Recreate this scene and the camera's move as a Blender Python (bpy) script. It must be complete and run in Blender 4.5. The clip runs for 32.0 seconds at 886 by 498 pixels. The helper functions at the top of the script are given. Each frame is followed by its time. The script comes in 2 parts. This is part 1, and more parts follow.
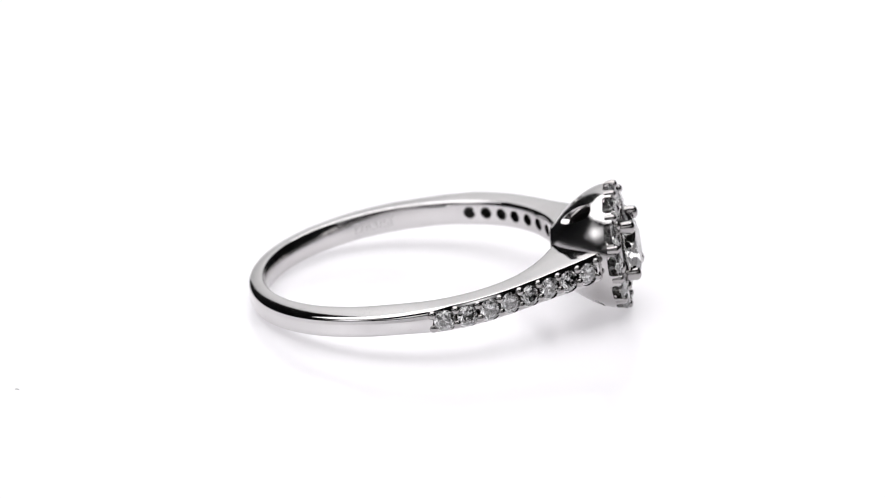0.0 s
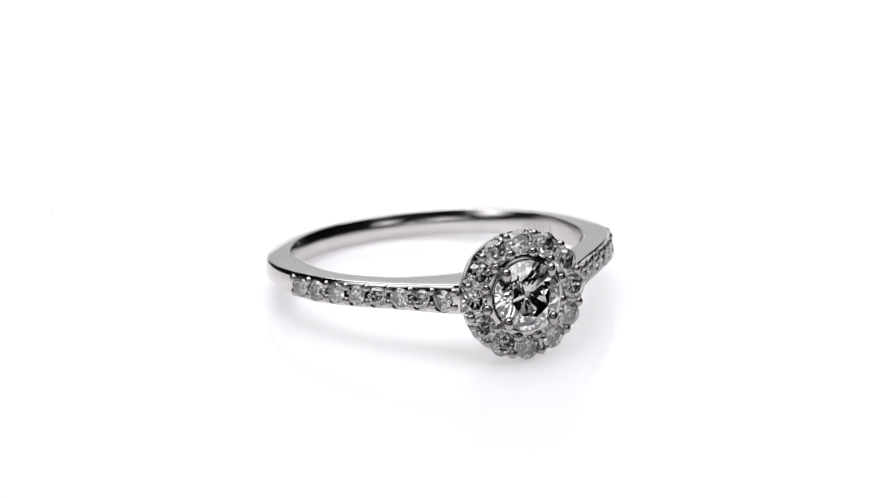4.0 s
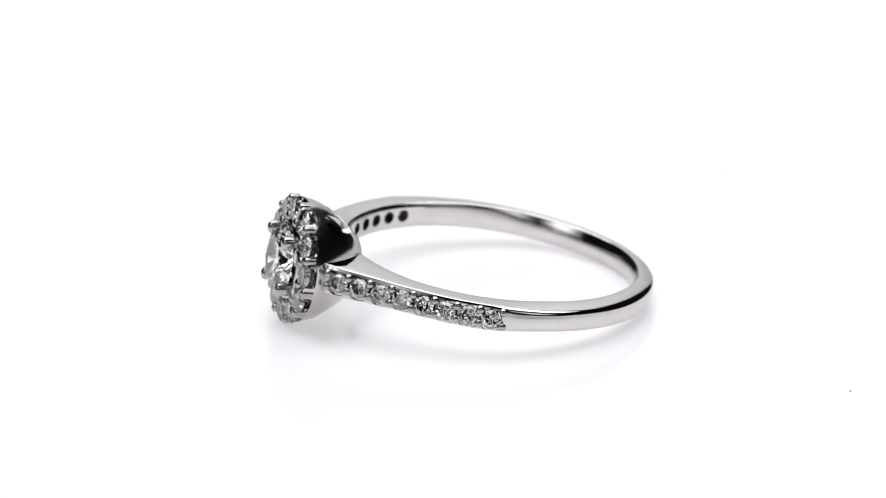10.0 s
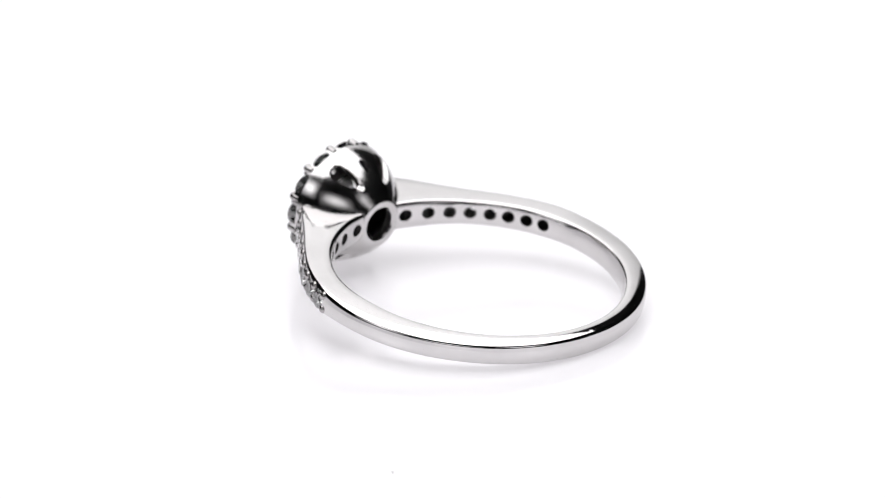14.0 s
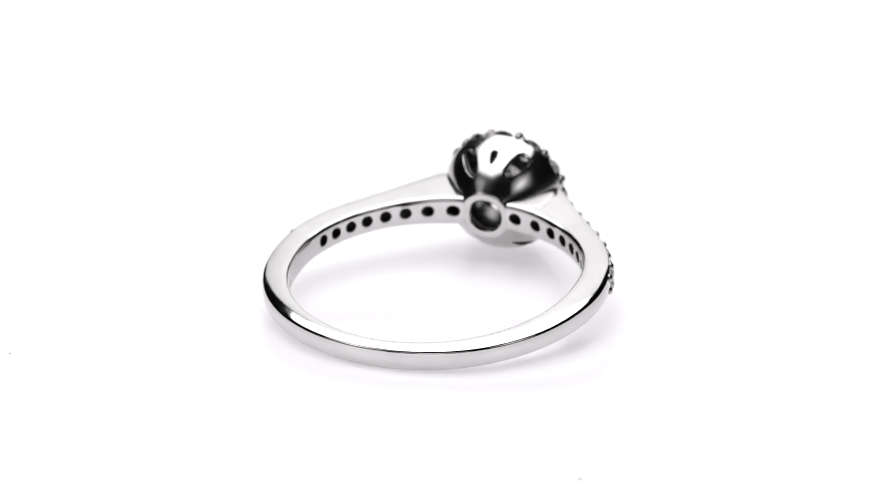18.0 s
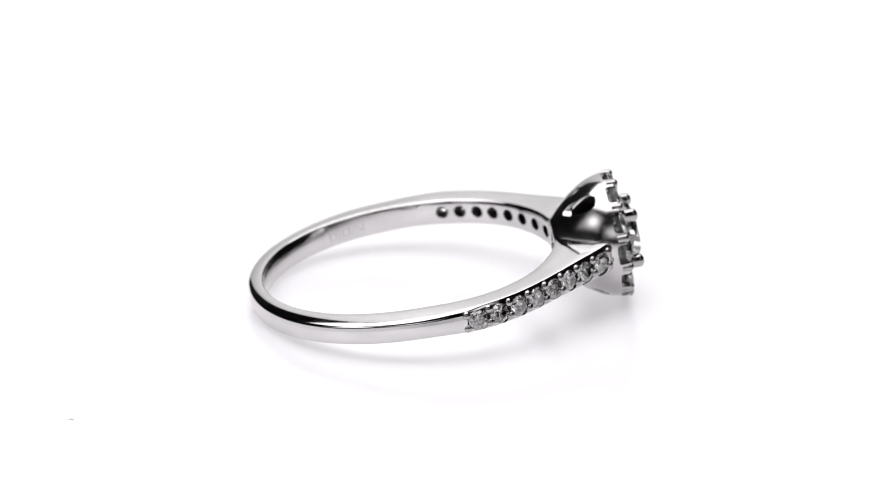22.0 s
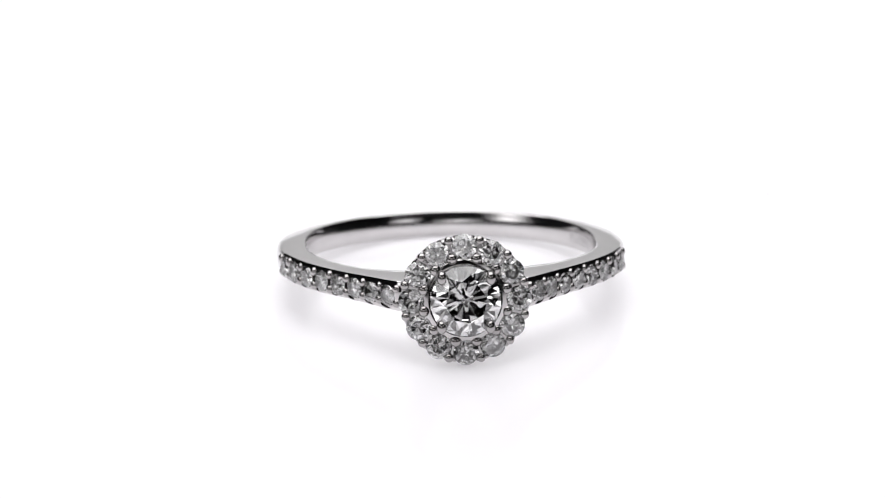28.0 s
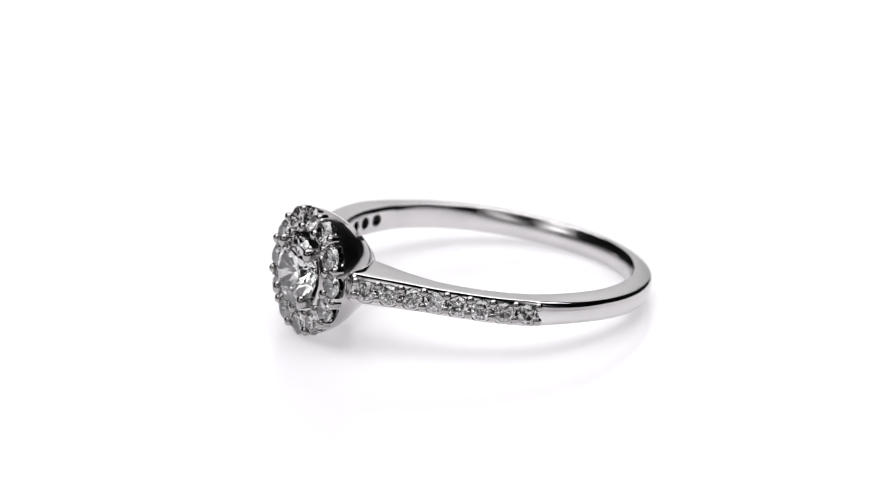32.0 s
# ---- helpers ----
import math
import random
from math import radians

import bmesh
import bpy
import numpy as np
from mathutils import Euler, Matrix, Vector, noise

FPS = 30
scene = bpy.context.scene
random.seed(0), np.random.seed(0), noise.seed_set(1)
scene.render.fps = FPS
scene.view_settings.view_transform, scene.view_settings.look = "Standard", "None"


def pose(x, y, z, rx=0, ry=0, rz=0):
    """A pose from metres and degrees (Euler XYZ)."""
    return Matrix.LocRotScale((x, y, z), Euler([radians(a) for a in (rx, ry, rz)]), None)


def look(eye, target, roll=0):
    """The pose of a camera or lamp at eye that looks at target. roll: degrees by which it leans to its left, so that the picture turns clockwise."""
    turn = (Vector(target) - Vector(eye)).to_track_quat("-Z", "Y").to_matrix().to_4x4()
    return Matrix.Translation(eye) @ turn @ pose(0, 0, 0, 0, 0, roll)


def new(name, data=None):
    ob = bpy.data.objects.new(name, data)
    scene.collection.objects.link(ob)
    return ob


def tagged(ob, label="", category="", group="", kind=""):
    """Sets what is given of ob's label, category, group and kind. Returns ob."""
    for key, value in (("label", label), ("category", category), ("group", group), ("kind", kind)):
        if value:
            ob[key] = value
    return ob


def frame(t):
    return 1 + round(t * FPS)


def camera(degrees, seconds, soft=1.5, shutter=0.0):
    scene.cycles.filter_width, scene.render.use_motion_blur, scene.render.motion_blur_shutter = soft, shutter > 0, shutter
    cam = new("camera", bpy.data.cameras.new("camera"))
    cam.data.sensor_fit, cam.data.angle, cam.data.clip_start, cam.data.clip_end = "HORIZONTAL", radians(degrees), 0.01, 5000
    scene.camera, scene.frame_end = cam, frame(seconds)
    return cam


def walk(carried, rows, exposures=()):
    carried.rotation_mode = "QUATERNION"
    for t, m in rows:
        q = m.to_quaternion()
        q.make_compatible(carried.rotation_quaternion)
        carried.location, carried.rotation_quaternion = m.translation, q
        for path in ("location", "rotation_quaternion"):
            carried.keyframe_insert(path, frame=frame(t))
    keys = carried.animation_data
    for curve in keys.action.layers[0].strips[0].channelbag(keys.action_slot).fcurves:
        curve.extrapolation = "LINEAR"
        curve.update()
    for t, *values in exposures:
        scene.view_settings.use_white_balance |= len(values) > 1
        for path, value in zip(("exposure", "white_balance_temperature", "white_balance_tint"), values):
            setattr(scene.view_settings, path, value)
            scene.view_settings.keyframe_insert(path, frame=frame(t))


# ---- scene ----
MM = 0.001          # ring dimensions below are in millimetres
LIFT = 0.39         # height of the fitted origin above the platter

cam = camera(7.997, 32.0, soft=1.0)
CAM = pose(0.0, -342.782 * MM, (129.815 + LIFT) * MM, 69.669, -0.0339, 0.0919)
walk(cam, [(0.0, CAM), (32.0, CAM)])
cam.data.dof.use_dof = True
cam.data.dof.focus_distance = 0.356
cam.data.dof.aperture_fstop = 64.0

# turning of the platter: degrees at 0 s and degrees per second
TURN0, TURN = -4.993, -15.76
# small unevenness of the drive, degrees every four seconds
UNEVEN = (0.29, 2.11, 1.29, -0.06, -1.21, -2.14, -0.72, 0.20, 0.13)
# the ring on its side: centre from the platter's axis, tilt of its plane and lean
RING_AT = (-2.440, 0.114, 1.653 + LIFT)
RING_TILT, RING_LEAN = 8.52, 0.585

# ------------------------------------------------------------ light
world = bpy.data.worlds.new("studio")
scene.world = world
world.use_nodes = True
world.node_tree.nodes["Background"].inputs["Color"].default_value = (0.02, 0.02, 0.022, 1)
world.node_tree.nodes["Background"].inputs["Strength"].default_value = 0.3
FRONT_LEFT, FRONT_RIGHT, FRONT_WIDE = 2.0, 1.3, 1.2   # the softboxes beside and behind the camera
SOFTBOX_GLOW, BACK_GLOW = 2.25, 1.0   # diffusers over and behind the platter
PLATTER_GLOW = 0.42     # glow added to platter and panel, filling in shadows
scene.view_settings.exposure = 0.0


# ------------------------------------------------------------ materials
def nodes_of(mat):
    mat.use_nodes = True
    tree = mat.node_tree
    return tree, tree.nodes, tree.links, tree.nodes["Principled BSDF"]


def add(nodes, kind, **values):
    n = nodes.new(kind)
    for k, v in values.items():
        n.inputs[k].default_value = v
    return n


def metal(name, colour, rough, bump=0.02, scale=900.0, smear=0.05):
    mat = bpy.data.materials.new(name)
    tree, nodes, links, bsdf = nodes_of(mat)
    bsdf.inputs["Metallic"].default_value = 1.0
    coord = nodes.new("ShaderNodeTexCoord")
    big = add(nodes, "ShaderNodeTexNoise", Scale=scale * 0.5, Detail=3.0, Roughness=0.6)
    links.new(coord.outputs["Object"], big.inputs["Vector"])
    ramp = nodes.new("ShaderNodeMapRange")
    ramp.inputs["From Min"].default_value, ramp.inputs["From Max"].default_value = 0.35, 0.7
    ramp.inputs["To Min"].default_value, ramp.inputs["To Max"].default_value = rough, rough + smear
    links.new(big.outputs["Fac"], ramp.inputs["Value"])
    links.new(ramp.outputs["Result"], bsdf.inputs["Roughness"])
    mix = nodes.new("ShaderNodeMix")
    mix.data_type = "RGBA"
    mix.inputs["A"].default_value = (*colour, 1)
    mix.inputs["B"].default_value = (*[c * 0.86 for c in colour], 1)
    links.new(big.outputs["Fac"], mix.inputs["Factor"])
    links.new(mix.outputs["Result"], bsdf.inputs["Base Color"])
    b = add(nodes, "ShaderNodeBump", Strength=bump, Distance=0.00002)
    links.new(big.outputs["Fac"], b.inputs["Height"])
    links.new(b.outputs["Normal"], bsdf.inputs["Normal"])
    return mat


WHITE_GOLD = metal("polished_white_gold", (0.71, 0.698, 0.696), 0.05, smear=0.06)
INNER_GOLD = metal("satin_white_gold", (0.70, 0.686, 0.684), 0.09, smear=0.08)
CAST_GOLD = metal("cast_white_gold", (0.64, 0.627, 0.625), 0.11, smear=0.08)
GRAIN_GOLD = metal("beaded_white_gold", (0.46, 0.447, 0.443), 0.05, bump=0.1, scale=2500.0)


def diamond_material(name, clear, film):
    mat = bpy.data.materials.new(name)
    tree, nodes, links, bsdf = nodes_of(mat)
    bsdf.inputs["Base Color"].default_value = (clear, clear, clear, 1)
    bsdf.inputs["Transmission Weight"].default_value = 1.0
    bsdf.inputs["IOR"].default_value = 2.42
    bsdf.inputs["Roughness"].default_value = film   # a faint film of grease
    return mat


DIAMOND = diamond_material("diamond", 1.0, 0.035)
SMALL_DIAMOND = diamond_material("small_diamond", 0.80, 0.0)   # slightly included stones
STAMP = metal("worn_stamp", (0.58, 0.57, 0.57), 0.30, bump=0.3, scale=3000.0)
# near-black metal that paints in the shade of bores and cup
RECESS_SHADE = metal("shaded_recess", (0.05, 0.045, 0.045), 0.45, bump=0.3, scale=3000.0)


def plain(name, colour, rough, spread=0.03, scale=40.0, spec=0.5, bump=0.0, dist=0.0002):
    mat = bpy.data.materials.new(name)
    tree, nodes, links, bsdf = nodes_of(mat)
    bsdf.inputs["Roughness"].default_value = rough
    bsdf.inputs["Specular IOR Level"].default_value = spec
    coord = nodes.new("ShaderNodeTexCoord")
    a = add(nodes, "ShaderNodeTexNoise", Scale=scale, Detail=4.0)
    links.new(coord.outputs["Object"], a.inputs["Vector"])
    mix = nodes.new("ShaderNodeMix")
    mix.data_type = "RGBA"
    mix.inputs["A"].default_value = (*[c * (1 - spread) for c in colour], 1)
    mix.inputs["B"].default_value = (*[min(1, c * (1 + spread)) for c in colour], 1)
    links.new(a.outputs["Fac"], mix.inputs["Factor"])
    links.new(mix.outputs["Result"], bsdf.inputs["Base Color"])
    if bump:
        f = add(nodes, "ShaderNodeTexNoise", Scale=scale * 20, Detail=3.0)
        links.new(coord.outputs["Object"], f.inputs["Vector"])
        b = add(nodes, "ShaderNodeBump", Strength=bump, Distance=dist)
        links.new(f.outputs["Fac"], b.inputs["Height"])
        links.new(b.outputs["Normal"], bsdf.inputs["Normal"])
    return mat


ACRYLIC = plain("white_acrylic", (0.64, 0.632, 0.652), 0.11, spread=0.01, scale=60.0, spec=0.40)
# emission added to the acrylic: lightens the shadows on it and keeps it white
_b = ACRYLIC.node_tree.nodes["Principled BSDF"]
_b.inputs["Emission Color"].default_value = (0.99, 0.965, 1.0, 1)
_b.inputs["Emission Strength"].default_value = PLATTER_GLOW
PAPER = plain("white_paper", (0.82, 0.82, 0.83), 0.8, spread=0.02, bump=0.1)
DARK_CLOTH = plain("charcoal_cloth", (0.012, 0.012, 0.013), 0.9, spread=0.2, bump=0.3)
LINT = plain("grey_fibre", (0.45, 0.44, 0.44), 0.9, spread=0.2, scale=3000.0)
DARK_FRAME = plain("black_metal", (0.03, 0.03, 0.03), 0.4, spread=0.1)


def glowing(strength, edge, core=0.12, rim=0.66, hot=0.5):
    """Diffuser cloth, brightest in front of the bulb and falling off towards its edges."""
    mat = bpy.data.materials.new("softbox_diffuser")
    tree, nodes, links, bsdf = nodes_of(mat)
    bsdf.inputs["Base Color"].default_value = (0.3, 0.3, 0.3, 1)
    bsdf.inputs["Emission Color"].default_value = (1.0, 0.99, 1.0, 1)
    coord = nodes.new("ShaderNodeTexCoord")
    off = nodes.new("ShaderNodeVectorMath")
    off.operation = "SUBTRACT"
    off.inputs[1].default_value = (0.5, hot, 0.5)
    flat = nodes.new("ShaderNodeVectorMath")
    flat.operation = "MULTIPLY"
    flat.inputs[1].default_value = (1.0, 1.0, 0.0)
    far = nodes.new("ShaderNodeVectorMath")
    far.operation = "LENGTH"
    fall = nodes.new("ShaderNodeMapRange")
    fall.interpolation_type = "SMOOTHSTEP"
    for k, v in (("From Min", core), ("From Max", rim), ("To Min", strength), ("To Max", strength * edge)):
        fall.inputs[k].default_value = v
    links.new(coord.outputs["Generated"], off.inputs[0])
    links.new(off.outputs["Vector"], flat.inputs[0])
    links.new(flat.outputs["Vector"], far.inputs[0])
    links.new(far.outputs["Value"], fall.inputs["Value"])
    links.new(fall.outputs["Result"], bsdf.inputs["Emission Strength"])
    return mat


# ------------------------------------------------------------ mesh helpers
def finish(bm, name, material, angle=35, mm=False):
    if mm:
        bmesh.ops.scale(bm, vec=(MM, MM, MM), verts=bm.verts)
    bmesh.ops.recalc_face_normals(bm, faces=bm.faces)
    me = bpy.data.meshes.new(name)
    bm.to_mesh(me)
    bm.free()
    me.materials.append(material)
    if angle:
        for p in me.polygons:
            p.use_smooth = True
        me.set_sharp_from_angle(angle=radians(angle))
    return me


def part(name, mesh, parent, label="", m=None):
    """Links a mesh as one part under a thing; m is its pose in the thing's space."""
    ob = new(name, mesh)
    ob.parent = parent
    if m is not None:
        ob.matrix_basis = m
    return tagged(ob, label)


def box(bm, x0, y0, z0, x1, y1, z1, bevel=0.0):
    r = bmesh.ops.create_cube(bm, size=1.0)
    for v in r["verts"]:
        v.co = Vector(((x0 + x1) / 2 + v.co.x * (x1 - x0), (y0 + y1) / 2 + v.co.y * (y1 - y0), (z0 + z1) / 2 + v.co.z * (z1 - z0)))
    if bevel:
        es = {e for v in r["verts"] for e in v.link_edges}
        bmesh.ops.bevel(bm, geom=list(es), offset=bevel, segments=2, affect="EDGES", profile=0.5)


def lathe(profile, segments, closed=False):
    """Revolves (r, z) pairs round z."""
    bm = bmesh.new()
    rings = []
    for r, z in profile:
        if r < 1e-9:
            rings.append([bm.verts.new((0, 0, z))])
        else:
            rings.append([bm.verts.new((r * math.cos(2 * math.pi * k / segments), r * math.sin(2 * math.pi * k / segments), z)) for k in range(segments)])
    pairs = list(zip(rings, rings[1:])) + ([(rings[-1], rings[0])] if closed else [])
    for a, b in pairs:
        for k in range(segments):
            j = (k + 1) % segments
            if len(a) == 1 and len(b) == 1:
                continue
            if len(a) == 1:
                bm.faces.new((a[0], b[k], b[j]))
            elif len(b) == 1:
                bm.faces.new((a[k], a[j], b[0]))
            else:
                bm.faces.new((a[k], a[j], b[j], b[k]))
    return bm


def axis_to(direction, at):
    """A pose at `at` whose z axis points along direction."""
    q = Vector(direction).to_track_quat("Z", "Y")
    return Matrix.Translation(at) @ q.to_matrix().to_4x4()


def carve(mesh, cutter_bm, name):
    """The mesh with the cutters taken away, as a new mesh; no object is left behind."""
    cut = bpy.data.meshes.new("cutters")
    bmesh.ops.recalc_face_normals(cutter_bm, faces=cutter_bm.faces)
    cutter_bm.to_mesh(cut)
    cutter_bm.free()
    a, b = new("carved", mesh), new("cutters", cut)
    mod = a.modifiers.new("cut", "BOOLEAN")
    mod.operation, mod.solver, mod.object, mod.use_self = "DIFFERENCE", "EXACT", b, True
    deps = bpy.context.evaluated_depsgraph_get()
    deps.update()
    out = bpy.data.meshes.new_from_object(a.evaluated_get(deps))
    out.name = name
    bpy.data.objects.remove(a)
    bpy.data.objects.remove(b)
    bpy.data.meshes.remove(cut)
    bpy.data.meshes.remove(mesh)
    return out


def merged(bm, other, m):
    """Adds a bmesh, moved by m, to bm."""
    me = bpy.data.meshes.new("piece")
    other.to_mesh(me)
    other.free()
    me.transform(m)
    bm.from_mesh(me)
    bpy.data.meshes.remove(me)


# ------------------------------------------------------------ studio
def studio():
    def slab(name, args, material, label, bevel=0.0):
        bm = bmesh.new()
        box(bm, *args, bevel=bevel)
        return tagged(new(name, finish(bm, name, material, 0)), label, kind="structure")

    slab("tabletop", (-1.2, -1.2, -0.086, 1.2, 0.8, -0.046), PAPER, "wide white tabletop under the turning platter")
    slab("wall_south", (-1.3, -1.3, -0.09, 1.3, -1.2, 1.5), DARK_CLOTH, "charcoal cloth wall of the dark studio")
    slab("wall_west", (-1.3, -1.2, -0.09, -1.2, 0.9, 1.5), DARK_CLOTH, "charcoal cloth wall of the dark studio")
    slab("wall_east", (1.2, -1.2, -0.09, 1.3, 0.9, 1.5), DARK_CLOTH, "charcoal cloth wall of the dark studio")
    slab("wall_north", (-1.2, 0.8, -0.09, 1.2, 0.9, 1.5), DARK_CLOTH, "charcoal cloth wall of the dark studio")
    slab("ceiling", (-1.3, -1.3, 1.5, 1.3, 0.9, 1.6), DARK_CLOTH, "dark ceiling over the table")


def softbox(at, size, aim, label, strength, cut=(0.02, 0.02), edge=0.35, core=0.12, rim=0.66, hot=0.5):
    root = tagged(new("softbox"), label, "studio light")
    root.matrix_basis = look(at, aim)
    w, d = size[0] / 2, size[1] / 2

    def outline(grow, z):
        """The softbox's outline, its corners cut off, widened by grow."""
        a, b, cx, cy = w + grow, d + grow, cut[0] + grow * 0.4, cut[1] + grow * 0.4
        pts = [(a - cx, -b), (a, cy - b), (a, b - cy), (a - cx, b), (cx - a, b), (-a, b - cy), (-a, cy - b), (cx - a, -b)]
        return [bm.verts.new((x, y, z)) for x, y in pts]

    def loft(loops, close=False):
        for lo, hi in zip(loops, loops[1:] + (loops[:1] if close else [])):
            for k in range(8):
                bm.faces.new((lo[k], lo[(k + 1) % 8], hi[(k + 1) % 8], hi[k]))
    bm = bmesh.new()
    loops = [outline(0, -0.002), outline(0, 0.002)]
    bm.faces.new(loops[0])
    bm.faces.new(loops[1])
    loft(loops)
    part("diffuser", finish(bm, "diffuser", glowing(strength, edge, core, rim, hot), 0), root, "glowing white diffuser cloth")
    bm = bmesh.new()
    loft([outline(0.0005, -0.012), outline(0.0125, -0.012), outline(0.0125, 0.03), outline(0.0005, 0.03)], close=True)
    part("frame", finish(bm, "frame", DARK_FRAME, 0), root, "black frame")
    bm = bmesh.new()
    top = [bm.verts.new((0.08 * math.cos(radians(45 * k - 67.5)), 0.08 * math.sin(radians(45 * k - 67.5)), 0.25)) for k in range(8)]
    loft([outline(0, 0.03), top])
    bm.faces.new(top)
    bmesh.ops.solidify(bm, geom=list(bm.faces), thickness=0.003)
    part("shell", finish(bm, "shell", DARK_CLOTH, 0), root, "black fabric shell")
    # hanging pole from the back of the shell to the ceiling
    back = root.matrix_basis @ Vector((0, 0, 0.25))
    pole = lathe([(0, 0), (0.008, 0), (0.008, 1.5 - back.z), (0, 1.5 - back.z)], 16)
    part("pole", finish(pole, "pole", DARK_FRAME, 40), root, "black hanging pole", root.matrix_basis.inverted() @ Matrix.Translation(back))


def fill_panel():
    # Unseen glowing slab, added so the stones catch more light from the front.
    root = tagged(new("fill_panel"), "unseen glowing white acrylic panel added under the turntable", "light table")
    bm = bmesh.new()
    box(bm, -0.55, -0.62, -0.020, 0.55, 0.24, -0.006, bevel=0.001)
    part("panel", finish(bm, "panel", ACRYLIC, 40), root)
    bm = bmesh.new()
    box(bm, -0.55, -0.62, -0.0455, 0.55, 0.24, -0.0205)
    part("base", finish(bm, "base", DARK_FRAME, 0), root, "black base")


def platter():
    root = tagged(new("turntable"), "glossy white acrylic turntable with an added glow", "turntable")
    r = 0.15
    prof = [(0, -0.006), (r - 0.001, -0.006), (r, -0.005), (r, -0.001), (r - 0.001, 0), (0, 0)]
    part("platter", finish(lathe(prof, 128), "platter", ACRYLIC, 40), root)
    return root


def lint(x, y):
    """A short curled fibre lying on the platter."""
    bm = bmesh.new()
    rings = []
    for k in range(9):
        s = k / 8
        c = Vector((x - 0.13 + 0.26 * s, y + 0.05 * math.sin(5 * s), 0.028 + 0.02 * math.sin(3 * s)))
        rings.append([bm.verts.new(c + 0.028 * Vector((0, math.cos(q), math.sin(q)))) for q in (0, 1.05, 2.09, 3.14, 4.19, 5.24)])
    for a, b in zip(rings, rings[1:]):
        for k in range(6):
            bm.faces.new((a[k], a[(k + 1) % 6], b[(k + 1) % 6], b[k]))
    bm.faces.new(rings[0])
    bm.faces.new(rings[-1])
    return tagged(new("lint", finish(bm, "lint", LINT, 60, mm=True)), "tiny grey lint fibre lying on the white platter", "lint")


def dust(x, y):
    """A crumb of dust lying on the platter."""
    bm = bmesh.new()
    bmesh.ops.create_icosphere(bm, subdivisions=2, radius=0.07)
    rng = random.Random(2)
    for v in bm.verts:
        v.co *= rng.uniform(0.8, 1.2)
        v.co = Vector((x + 1.25 * v.co.x, y + v.co.y, 0.035 + max(-0.035, 0.5 * v.co.z)))
    return tagged(new("dust_crumb", finish(bm, "dust_crumb", LINT, 30, mm=True)), "tiny grey crumb of dust on the white platter", "dust")


# ------------------------------------------------------------ the ring
# Ring space, in mm: x runs from the centre towards the head, z along the finger.
R_IN = 8.58
BAND_MID, BAND_HALF = 0.0, 0.72
HOLES = (13.3, 23.2, 32.0, 40.1, 48.0, 55.3, 62.8, 70.2)
OUT_A = (8, 10, 15, 16, 17, 18.6, 21, 24, 28, 33, 38, 44, 50, 58, 75, 90, 105, 120, 135, 150, 165, 180)
OUT_R = (9.05, 9.25, 10.9, 11.5, 11.95, 11.9, 11.64, 11.34, 10.96, 10.62, 10.40, 10.25, 10.18, 10.16, 10.16, 10.06, 9.92, 9.77, 9.60, 9.46, 9.35, 9.30)


def ease(u):
    u = min(1.0, max(0.0, u))
    return u * u * (3 - 2 * u)


def inner(a):
    """Inner radius of the band at a degrees from the head."""
    return R_IN - 0.18 * ease((abs(a) - 58) / 32) + 0.04 * ease((abs(a) - 140) / 40)


def twist(a):
    """The band is slightly bent: how far its middle strays along the finger at a degrees (signed)."""
    return (0.20 if a < 0 else -0.07) * math.exp(-((abs(a) - 92) / 42) ** 2)


def comfort(a):
    """Height of the comfort-fit dome inside the band, flat by the stones and fullest at the back."""
    return 0.05 + 0.16 * ease((abs(a) - 100) / 52)


def outer(a):
    """Outer radius of the band at a degrees from the head."""
    a = abs(a)
    if a < 19.5:
        return float(np.interp(a, OUT_A, OUT_R))
    return float(np.mean([np.interp(max(a + d, 18.6), OUT_A, OUT_R) for d in (-2, -1, 0, 1, 2)]))


def on_outer(a):
    """Point and outward normal of the band's outer face at a degrees (signed)."""
    def pt(d):
        return Vector((outer(d) * math.cos(radians(d)), outer(d) * math.sin(radians(d)), BAND_MID + twist(d)))
    p, t = pt(a), pt(a + 0.5) - pt(a - 0.5)
    n = Vector((t.y, -t.x, 0)).normalized()
    return p, (n if n.dot(p) > 0 else -n)


def spaced_outer(a0, a1, count):
    """Angles of points evenly spaced along the outer face between a0 and a1."""
    fine = np.linspace(a0, a1, 400)
    pts = np.array([on_outer(a)[0][:2] for a in fine])
    run = np.concatenate([[0], np.cumsum(np.hypot(*np.diff(pts, axis=0).T))])
    return [float(np.interp(s, run, fine)) for s in np.linspace(0, run[-1], count)]


# stones and the gaps between them on each shoulder, degrees from the head
STONE_A = {-1: spaced_outer(22.0, 73.5, 8), 1: spaced_outer(21.6, 71.3, 8)}
GAP_A = {-1: spaced_outer(18.9, 77.2, 9), 1: spaced_outer(18.6, 74.9, 9)}
PAVE_R = 0.60
PAVE_Z = -0.07        # the stones sit a little below the middle of the band


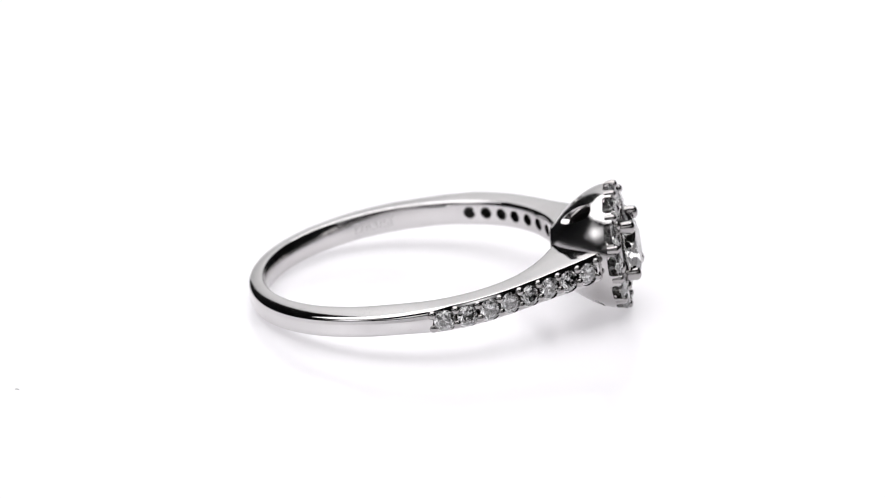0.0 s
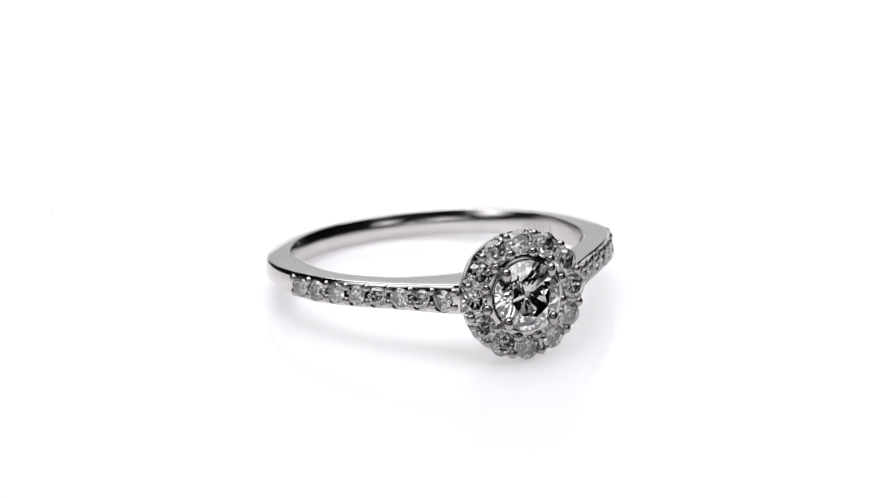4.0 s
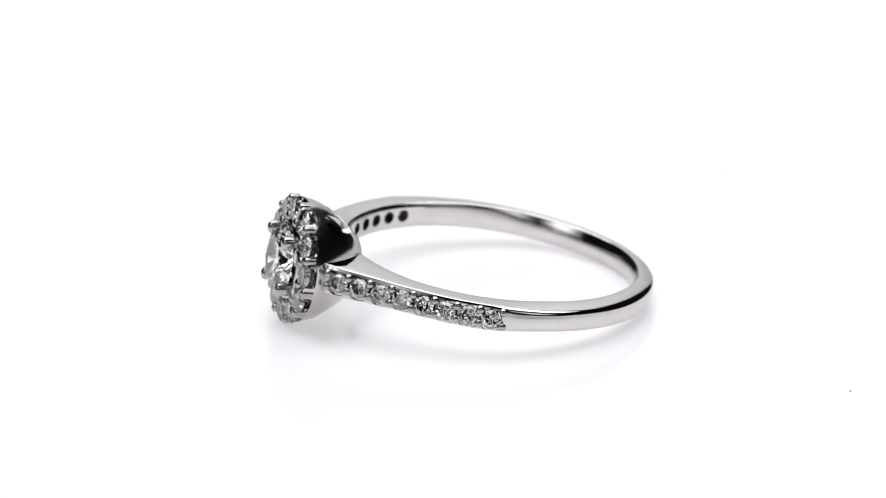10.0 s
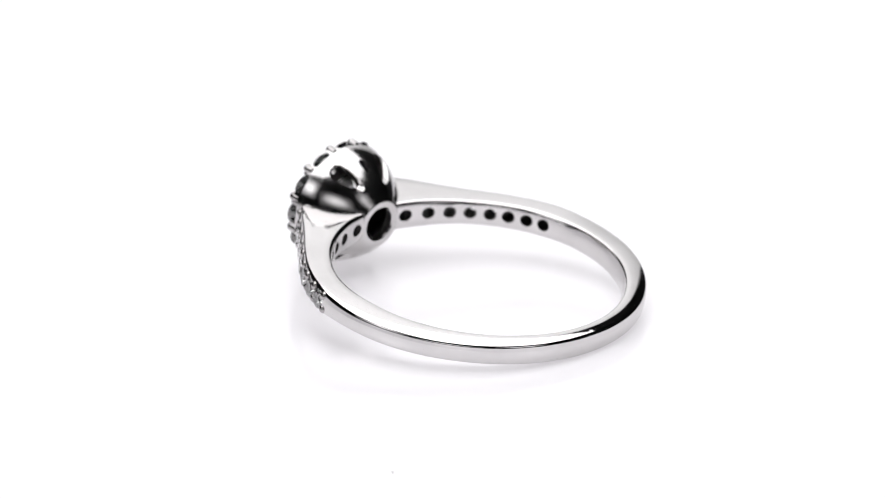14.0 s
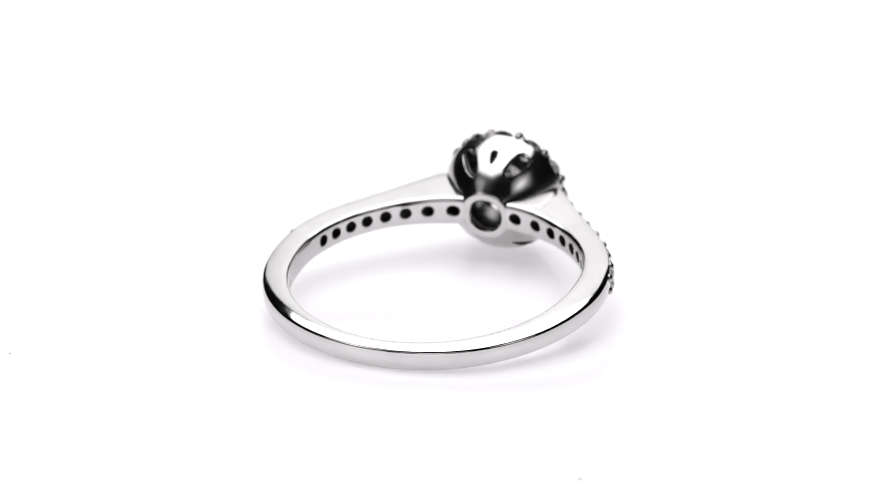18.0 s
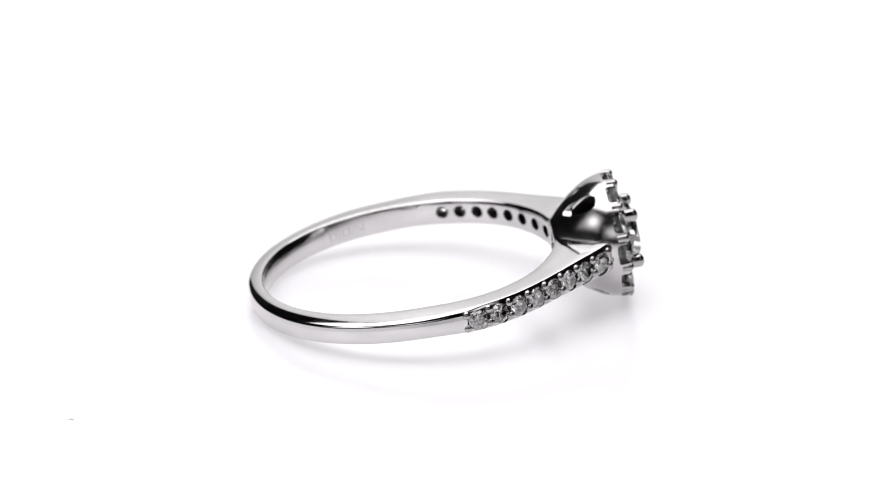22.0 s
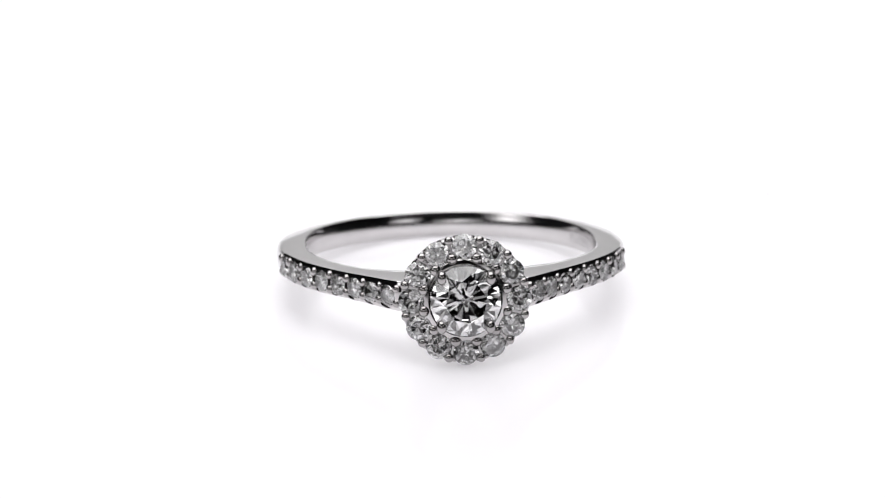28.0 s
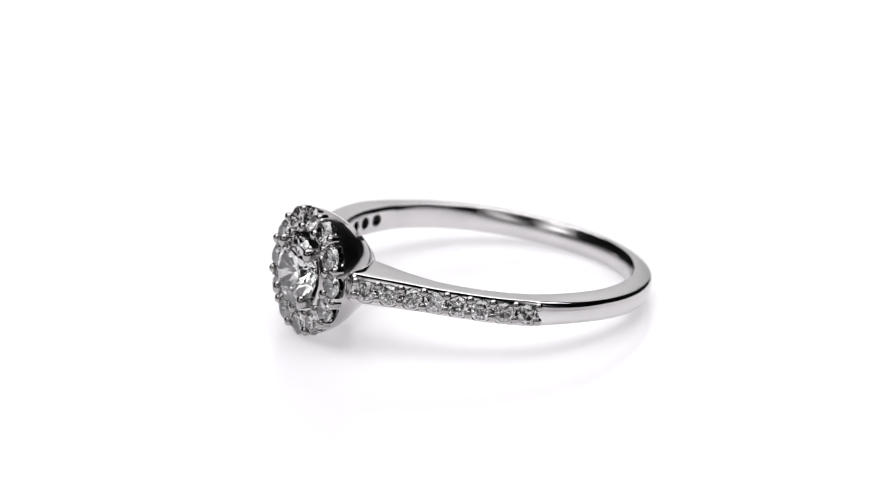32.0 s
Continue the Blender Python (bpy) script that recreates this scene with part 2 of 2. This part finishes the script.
def shank_mesh():
    bm = bmesh.new()
    rings = []
    steps = [9 + 342 * k / 456 for k in range(457)]

    def edge(ro, ri, h, e, c, lean, crisp=0.0):
        """One half of the section: rounded outer shoulder, side face leaning outwards, soft inner edge."""
        stop = 90 - 36 * lean
        r_e = ro - 0.33 + 0.33 * math.cos(radians(stop))
        drop = 0.20 * (r_e - ri - c) * lean
        z_c = h - drop - e * math.sin(radians(stop))
        sec = [(ro - 0.33 + 0.33 * math.cos(radians(stop * k / 8)), z_c + e * math.sin(radians(stop * k / 8))) for k in range(9)]
        # beside the stones the face tapers to a crisp edge
        taper = [(ro - v, h - z) for v, z in ((0, 0.34), (0.012, 0.27), (0.034, 0.19), (0.062, 0.12), (0.085, 0.07), (0.098, 0.048), (0.114, 0.026), (0.135, 0.008), (0.16, 0.0))]
        sec = [(r + (tr - r) * crisp, z + (tz - z) * crisp) for (r, z), (tr, tz) in zip(sec, taper)]
        r_e = sec[-1][0]
        sec += [(ri + c + (r_e - ri - c) * u, h - drop * u * u) for u in (0.75, 0.5, 0.25)]
        return sec + [(ri + c + c * math.cos(radians(q)), h - c + c * math.sin(radians(q))) for q in (90, 120, 150, 180)]
    for a in steps:
        d = a if a <= 180 else a - 360
        lean = 0.5 * ease((abs(d) - 70) / 25) + 0.5 * ease((abs(d) - 95) / 50)
        ro, ri, h = outer(d), inner(d), BAND_HALF + 0.10 * min(1.0, max(0.0, (38 - abs(d)) / 20)) + 0.05 * lean
        # the shoulder is rounded most just behind the stones
        e = 0.15 + 0.20 * math.exp(-((abs(d) - 80) / (24 if abs(d) > 80 else 6)) ** 2)
        e = max(e, 0.25)
        c = 0.22 - 0.10 * ease((abs(d) - 75) / 20)
        low_h = h + 0.11 * (1 - ease((abs(d) - 66) / 22))
        top = edge(ro, ri, h, e, c, lean, 1 - ease((abs(d) - 70) / 8))
        low = [(r, -w) for r, w in reversed(edge(ro, ri, low_h, e, c, lean))]
        dome = [(ri - comfort(d) * (1 - (w / 0.65) ** 2), w) for w in (0.50, 0.40, 0.25, 0.1, -0.1, -0.25, -0.40, -0.50)]
        face = [(ro + 0.04 * (1 - u * u), u * (h - e)) for u in (-0.8, -0.55, -0.28, 0.0, 0.2, 0.4, 0.5)]
        sec = top + dome + low + face
        ca, sa = math.cos(radians(a)), math.sin(radians(a))
        rings.append([bm.verts.new((r * ca, r * sa, BAND_MID + twist(d) + w)) for r, w in sec])
    n = len(rings[0])
    for p, q in zip(rings, rings[1:]):
        for k in range(n):
            bm.faces.new((p[k], p[(k + 1) % n], q[(k + 1) % n], q[k]))
    bm.faces.new(rings[0])
    bm.faces.new(list(reversed(rings[-1])))
    bmesh.ops.recalc_face_normals(bm, faces=bm.faces)
    me = bpy.data.meshes.new("shank_blank")
    bm.to_mesh(me)
    bm.free()
    cut = bmesh.new()
    bores = []
    for side in (-1, 1):
        for i, a in enumerate(STONE_A[side]):
            p, n = on_outer(side * a)
            merged(cut, lathe([(0, -0.50), (0.32, -0.50), (0.52, -0.26), (0.60, -0.20), (0.62, -0.18), (0.62, 0.5), (0, 0.5)], 20), axis_to(n, p + Vector((0, 0, PAVE_Z))))
            merged(cut, lathe([(0, -0.18), (0.69, -0.18), (0.69, 0.48), (0, 0.48)], 20), axis_to(n, p + Vector((0, 0, PAVE_Z - 0.07))))
            if i < 7:
                # the metal between two stones is cut down to a valley
                p2, n2 = on_outer(side * 0.5 * (a + STONE_A[side][i + 1]))
                merged(cut, lathe([(0, -0.36), (0.34, -0.34), (0.44, -0.10), (0.44, 0.5), (0, 0.5)], 14), axis_to(n2, p2 + Vector((0, 0, PAVE_Z))))
            h = radians(side * HOLES[i])
            q = Vector((R_IN * math.cos(h), R_IN * math.sin(h), BAND_MID + twist(side * HOLES[i])))
            way = (p - q).normalized()
            length = (p - q).length
            merged(cut, lathe([(0, -0.7), (0.37, -0.7), (0.37, 0.45), (0.44, length - 0.25), (0, length - 0.25)], 20), axis_to(way, q))
            bores.append((q, way, length))
    me = carve(me, cut, "shank")
    bm = bmesh.new()
    bm.from_mesh(me)
    bpy.data.meshes.remove(me)
    bm.normal_update()
    # the drilled bores behind the stones are dull, with their shade painted in
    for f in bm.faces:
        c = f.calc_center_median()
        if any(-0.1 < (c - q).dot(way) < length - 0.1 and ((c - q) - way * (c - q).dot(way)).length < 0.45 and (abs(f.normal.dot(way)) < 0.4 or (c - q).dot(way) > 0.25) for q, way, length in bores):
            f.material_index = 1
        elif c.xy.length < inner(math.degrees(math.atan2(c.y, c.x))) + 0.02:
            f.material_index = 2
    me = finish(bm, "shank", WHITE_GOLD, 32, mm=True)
    me.materials.append(RECESS_SHADE)
    me.materials.append(INNER_GOLD)
    return me


def head_pose(x, azimuth, r):
    """Place at distance x along the head's axis, r from it, at an azimuth from +y to +z."""
    a = radians(azimuth)
    return Vector((x, r * math.cos(a), HEAD_Z + r * math.sin(a)))


HEAD_Z = -0.10
HALO_R, HALO_X, HALO_STONE = 3.05, 12.32, 0.73


def gallery_mesh():
    out = [(1.36, 8.42), (1.44, 8.43), (1.52, 8.50), (1.66, 8.66), (1.98, 8.93), (2.42, 9.40), (2.82, 9.92), (3.14, 10.43), (3.38, 10.9), (3.54, 11.38), (3.62, 11.85), (3.63, 12.3), (3.56, 12.40)]
    inn = [(2.42, 12.42), (2.32, 12.50), (2.17, 12.58), (2.10, 12.60), (2.05, 12.58), (1.78, 12.25), (1.52, 11.6), (2.2, 11.2), (2.8, 10.95), (2.58, 10.4), (2.15, 9.9), (1.65, 9.45), (1.12, 9.1), (0.98, 8.8), (0.98, 8.5), (1.06, 8.42)]
    bm = lathe(out + inn, 96, closed=True)
    bmesh.ops.recalc_face_normals(bm, faces=bm.faces)
    me = bpy.data.meshes.new("gallery_blank")
    bm.to_mesh(me)
    bm.free()
    cut = bmesh.new()
    for k in range(12):
        a = radians(30 * k)
        merged(cut, lathe([(0, 11.05), (0.27, 11.05), (0.30, 11.66), (0.70, 11.99), (0.745, 12.04), (0.745, 12.8), (0, 12.8)], 20),
               Matrix.Translation((HALO_R * math.cos(a), HALO_R * math.sin(a), 0)))
        # open notch in the wall in front of the stone
        b = bmesh.new()
        box(b, 0.36, -0.60, -0.52, 1.3, 0.60, 0.5, bevel=0.16)
        merged(cut, b, Matrix.Rotation(a, 4, "Z") @ Matrix.Translation((HALO_R, 0, HALO_X)))
    for az, size in ((61, 1.02), (90, 0.40), (119, 1.02), (241, 1.02), (270, 0.40), (299, 1.02)):
        # leaf-shaped window through the cup, tapering towards the finger
        leaf = [(-0.95, 0.10), (-0.6, 0.30), (0.0, 0.44), (0.6, 0.48), (0.92, 0.34), (1.0, 0.0)]
        leaf = [(u * size, v * size) for u, v in leaf]
        outline = [(u, v) for u, v in leaf] + [(u, -v) for u, v in reversed(leaf[:-1])]
        b = bmesh.new()
        levels = [[b.verts.new((u * k, v * k, z)) for u, v in outline] for k, z in ((0.82, -0.75), (0.92, -0.25), (0.95, -0.12), (1.48, 0.26))]
        b.faces.new(list(reversed(levels[0])))
        b.faces.new(levels[-1])
        for lo, hi in zip(levels, levels[1:]):
            for k in range(len(lo)):
                j = (k + 1) % len(lo)
                b.faces.new((lo[k], lo[j], hi[j], hi[k]))
        a = radians(az)
        rad, tan = Vector((math.cos(a), math.sin(a), 0)), Vector((-math.sin(a), math.cos(a), 0))
        along = (rad * 0.66 + Vector((0, 0, 0.75))).normalized()
        nor = tan.cross(along)
        if nor.dot(rad) < 0:
            nor = -nor
        lean = radians(13) * (0 if size < 1 else math.copysign(1, math.sin(2 * a)))
        along = Matrix.Rotation(lean, 3, nor) @ along
        side = nor.cross(along)
        m = Matrix((along, side, nor)).transposed().to_4x4()
        merged(cut, b, Matrix.Translation(rad * 2.95 + Vector((0, 0, 10.3))) @ m)
    me = carve(me, cut, "gallery")
    bm = bmesh.new()
    bm.from_mesh(me)
    bpy.data.meshes.remove(me)
    # the inside of the cup is dull, a dark colour standing in for shade
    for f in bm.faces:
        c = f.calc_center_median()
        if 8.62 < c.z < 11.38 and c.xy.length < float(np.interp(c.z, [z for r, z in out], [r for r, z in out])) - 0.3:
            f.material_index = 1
    bmesh.ops.transform(bm, matrix=HEAD, verts=bm.verts)
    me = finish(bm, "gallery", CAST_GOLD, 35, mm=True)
    me.materials.append(RECESS_SHADE)
    return me


# head space (axis z, sideways x, up y) into ring space (axis x, sideways y, up z)
HEAD = Matrix(((0, 0, 1, 0), (1, 0, 0, 0), (0, 1, 0, HEAD_Z), (0, 0, 0, 1)))


def brilliant(name, r, seed=1, uneven=0.007, material=None):
    """A round brilliant of girdle radius r (mm) with its 57 facets; the girdle lies at z = 0."""
    bm = bmesh.new()
    cut = random.Random(seed)
    r *= MM
    tc, tp = math.tan(radians(34.5)), math.tan(radians(40.3))
    half = math.cos(radians(22.5))

    def ring(rad, z, count, turn=0.0):
        return [bm.verts.new((rad * r * math.cos(radians(turn + 360 * k / count)), rad * r * math.sin(radians(turn + 360 * k / count)), z * r)) for k in range(count)]
    table = ring(0.59, 0.41 * tc + 0.02, 8)
    star = ring(0.80, (1 - 0.80 * half) * tc + 0.02, 8, 22.5)
    g_up = ring(1.0, 0.02, 16)
    g_lo = ring(1.0, -0.02, 16)
    low = ring(0.15, -(1 - 0.15 * half) * tp - 0.02, 8, 22.5)
    culet = bm.verts.new((0, 0, -(tp + 0.02) * r))
    # no cut is perfect: the inner corners of the facets stray a little
    for v in star + low + [culet]:
        v.co += Vector([cut.uniform(-uneven, uneven) * r for _ in range(3)])
    bm.faces.new(table)
    for i in range(8):
        j, h = (i + 1) % 8, (i - 1) % 8
        g0, g1, g2 = 2 * i, 2 * i + 1, (2 * i + 2) % 16
        bm.faces.new((table[i], star[i], table[j]))
        bm.faces.new((table[i], star[h], g_up[g0], star[i]))
        bm.faces.new((star[i], g_up[g0], g_up[g1]))
        bm.faces.new((star[i], g_up[g1], g_up[g2]))
        bm.faces.new((culet, low[i], g_lo[g0], low[h]))
        bm.faces.new((low[i], g_lo[g1], g_lo[g0]))
        bm.faces.new((low[i], g_lo[g2], g_lo[g1]))
    for k in range(16):
        j = (k + 1) % 16
        bm.faces.new((g_up[k], g_up[j], g_lo[j], g_lo[k]))
    bmesh.ops.triangulate(bm, faces=[f for f in bm.faces if len(f.verts) == 4])
    return finish(bm, name, material or DIAMOND, 0)


def prong_mesh(name, r, length, material=None):
    """A round wire with a domed tip at z = 0, running down to -length."""
    prof = [(0, 0)] + [(r * math.sin(radians(q)), -r * 0.85 + r * 0.85 * math.cos(radians(q))) for q in (25, 50, 72, 90)] + [(r * 0.92, -length * 0.55), (r * 0.85, -length), (0, -length)]
    return finish(lathe(prof, 14), name, material or GRAIN_GOLD, 60, mm=True)


def mm_pose(m, turn=0.0):
    m = m.copy()
    m.translation = m.translation * MM
    return m @ pose(0, 0, 0, 0, 0, turn)


def ring():
    root = tagged(new("diamond_ring"), "polished white gold diamond halo ring lying on the platter", "ring")
    shank = part("shank", shank_mesh(), root, "polished white gold band, flaring towards the head")
    gallery = part("gallery", gallery_mesh(), root, "cup-shaped gallery with leaf-shaped windows")
    for ob in (shank, gallery):
        ob.modifiers.new("even", "WEIGHTED_NORMAL").keep_sharp = True

    # worn stamp inside the band: a cartouche with unreadable strokes
    bm = bmesh.new()

    def stroke(a0, a1, w0, w1):
        r0 = inner(a0) - comfort(a0) * (1 - (0.5 * (w0 + w1) / 0.65) ** 2)
        pts = [(r0 + d, a, w) for d in (-0.006, 0.06) for a, w in ((a0, w0), (a1, w0), (a1, w1), (a0, w1))]
        vs = [bm.verts.new((r * math.cos(radians(a)), r * math.sin(radians(a)), w + twist(a))) for r, a, w in pts]
        for f in ((0, 1, 2, 3), (7, 6, 5, 4), (0, 4, 5, 1), (1, 5, 6, 2), (2, 6, 7, 3), (3, 7, 4, 0)):
            bm.faces.new([vs[k] for k in f])
    for k in range(18):
        stroke(101 + k, 102 + k, -0.32, -0.26)
        stroke(101 + k, 102 + k, 0.22, 0.28)
    for a, w0, w1 in ((97.2, -0.2, 0.15), (98.6, -0.2, 0.0), (100.0, -0.1, 0.15), (101.5, -0.2, 0.15), (103.4, -0.2, 0.15), (104.6, 0.0, 0.15), (106.3, -0.2, 0.15), (107.7, -0.2, 0.05), (109.6, -0.2, 0.15), (111.0, -0.05, 0.15), (112.4, -0.2, 0.15)):
        stroke(a + 5, a + 5.7, w0, w1)
    part("hallmark", finish(bm, "hallmark", STAMP, 0, mm=True), shank, "worn unreadable stamp inside the band")

    rng = random.Random(4)
    out = Vector((1, 0, 0))
    # centre stone and its four claws
    part("centre_stone", brilliant("centre_stone", 2.02, uneven=0.03), gallery, "large round brilliant-cut diamond", mm_pose(axis_to((1, 0, 0.055), (12.78, 0, HEAD_Z)), 11))
    claw = prong_mesh("claw", 0.35, 1.5)
    claw.transform(Matrix.Diagonal((0.85, 1.15, 1.0, 1.0)))
    for az in (45, 135, 225, 315):
        tip, foot = head_pose(13.44, az + rng.uniform(-3, 3), 1.94), head_pose(10.9, az, 2.08)
        part("claw", claw, gallery, "", mm_pose(axis_to(tip - foot, tip)))
    # halo of twelve stones with pairs of prongs between them
    stones = [brilliant("halo_stone", HALO_STONE, k, 0.06, SMALL_DIAMOND) for k in range(4)]
    bead_out, bead_in = prong_mesh("halo_prong", 0.27, 0.7), prong_mesh("halo_prong_inner", 0.35, 0.7)
    for k in range(12):
        tip = Vector((1, 0.10 * math.cos(radians(30 * k)) + rng.uniform(-0.07, 0.07), 0.10 * math.sin(radians(30 * k)) + rng.uniform(0.04, 0.16)))
        part("halo_stone", stones[k % 4], gallery, "", mm_pose(axis_to(tip, head_pose(HALO_X, 30 * k, HALO_R)), rng.uniform(0, 45)))
        az = 30 * k + 15
        part("prong", bead_out, gallery, "", mm_pose(axis_to(out, head_pose(12.60 + rng.uniform(-0.06, 0.06), az + rng.uniform(-1.5, 1.5), 3.46 + rng.uniform(-0.04, 0.04)))))
        part("prong", bead_in, gallery, "", mm_pose(axis_to(out, head_pose(12.66 + rng.uniform(-0.06, 0.06), az + rng.uniform(-2, 2), 2.43 + rng.uniform(-0.04, 0.04)))))
    # pave shoulders
    small = [brilliant("pave_stone", PAVE_R, 10 + k, 0.06, SMALL_DIAMOND) for k in range(4)]
    bead = prong_mesh("bead", 0.26, 0.55)
    for side in (-1, 1):
        for k, a in enumerate(STONE_A[side]):
            p, n = on_outer(side * a)
            part("pave_stone", small[(k + side) % 4], shank, "", mm_pose(axis_to(n + Vector((rng.uniform(-0.06, 0.06), rng.uniform(-0.06, 0.06), rng.uniform(0.03, 0.17))), p - n * 0.04 + Vector((0, 0, PAVE_Z))), rng.uniform(0, 45)))
        for a in GAP_A[side]:
            p, n = on_outer(side * a)
            for w in (-1, 1):
                m = axis_to(n + Vector((0, 0, 0.25 * w)), p + n * rng.uniform(0.13, 0.18) + Vector((0, 0, (0.42 if w > 0 else -0.49) + rng.uniform(-0.02, 0.02))))
                part("bead", bead, shank, "", mm_pose(m))
    return root


studio()
softbox((-0.065, 0.115, 0.56), (0.97, 0.85), (-0.065, 0.1151, 0.0), "wide eight-sided overhead softbox with a white diffuser", SOFTBOX_GLOW, (0.31, 0.24), 0.85)
softbox((0.0, 0.50, 0.27), (0.40, 0.58), (0.0, 0.0, 0.27), "upright softbox with a white diffuser behind the platter", BACK_GLOW, edge=0.25, core=0.0, rim=0.95, hot=0.8)
softbox((-0.435, -0.29, 0.315), (0.38, 0.32), (0, 0, 0), "softbox with a bright diffuser beside the camera", FRONT_LEFT, edge=0.02, core=0.0, rim=0.5)
softbox((0.38, -0.42, 0.32), (0.30, 0.26), (0, 0, 0.0), "small softbox with a dim diffuser beside the camera", FRONT_RIGHT, edge=0.02, core=0.0, rim=0.5)
softbox((-0.14, -0.88, 0.33), (0.74, 0.42), (0, 0, 0.05), "wide softbox with a soft diffuser behind the camera", FRONT_WIDE, edge=0.02, core=0.0, rim=0.5)
fill_panel()
turntable = platter()
diamond_ring = ring()
fibre = lint(-22.97, -16.0)
crumb = dust(-16.78, 20.38)


def turned(t):
    """Degrees by which the platter has turned at t seconds."""
    i = min(int(t / 4), 7)
    s = t / 4 - i
    p = [UNEVEN[min(max(i + k, 0), 8)] for k in (-1, 0, 1, 2)]
    drift = 0.5 * (2 * p[1] + (p[2] - p[0]) * s + (2 * p[0] - 5 * p[1] + 4 * p[2] - p[3]) * s ** 2 + (3 * p[1] - p[0] - 3 * p[2] + p[3]) * s ** 3)
    return TURN0 + TURN * t + drift


def motions():
    tilt = pose(0, 0, 0, 0, -RING_TILT, 0) @ pose(0, 0, 0, RING_LEAN)
    at = Matrix.Translation(Vector(RING_AT) * MM)
    turns = [(k * 0.25, pose(0, 0, 0, 0, 0, turned(k * 0.25))) for k in range(129)]
    walk(turntable, turns)
    walk(fibre, turns)
    walk(crumb, turns)
    walk(diamond_ring, [(t, m @ at @ tilt) for t, m in turns])


motions()
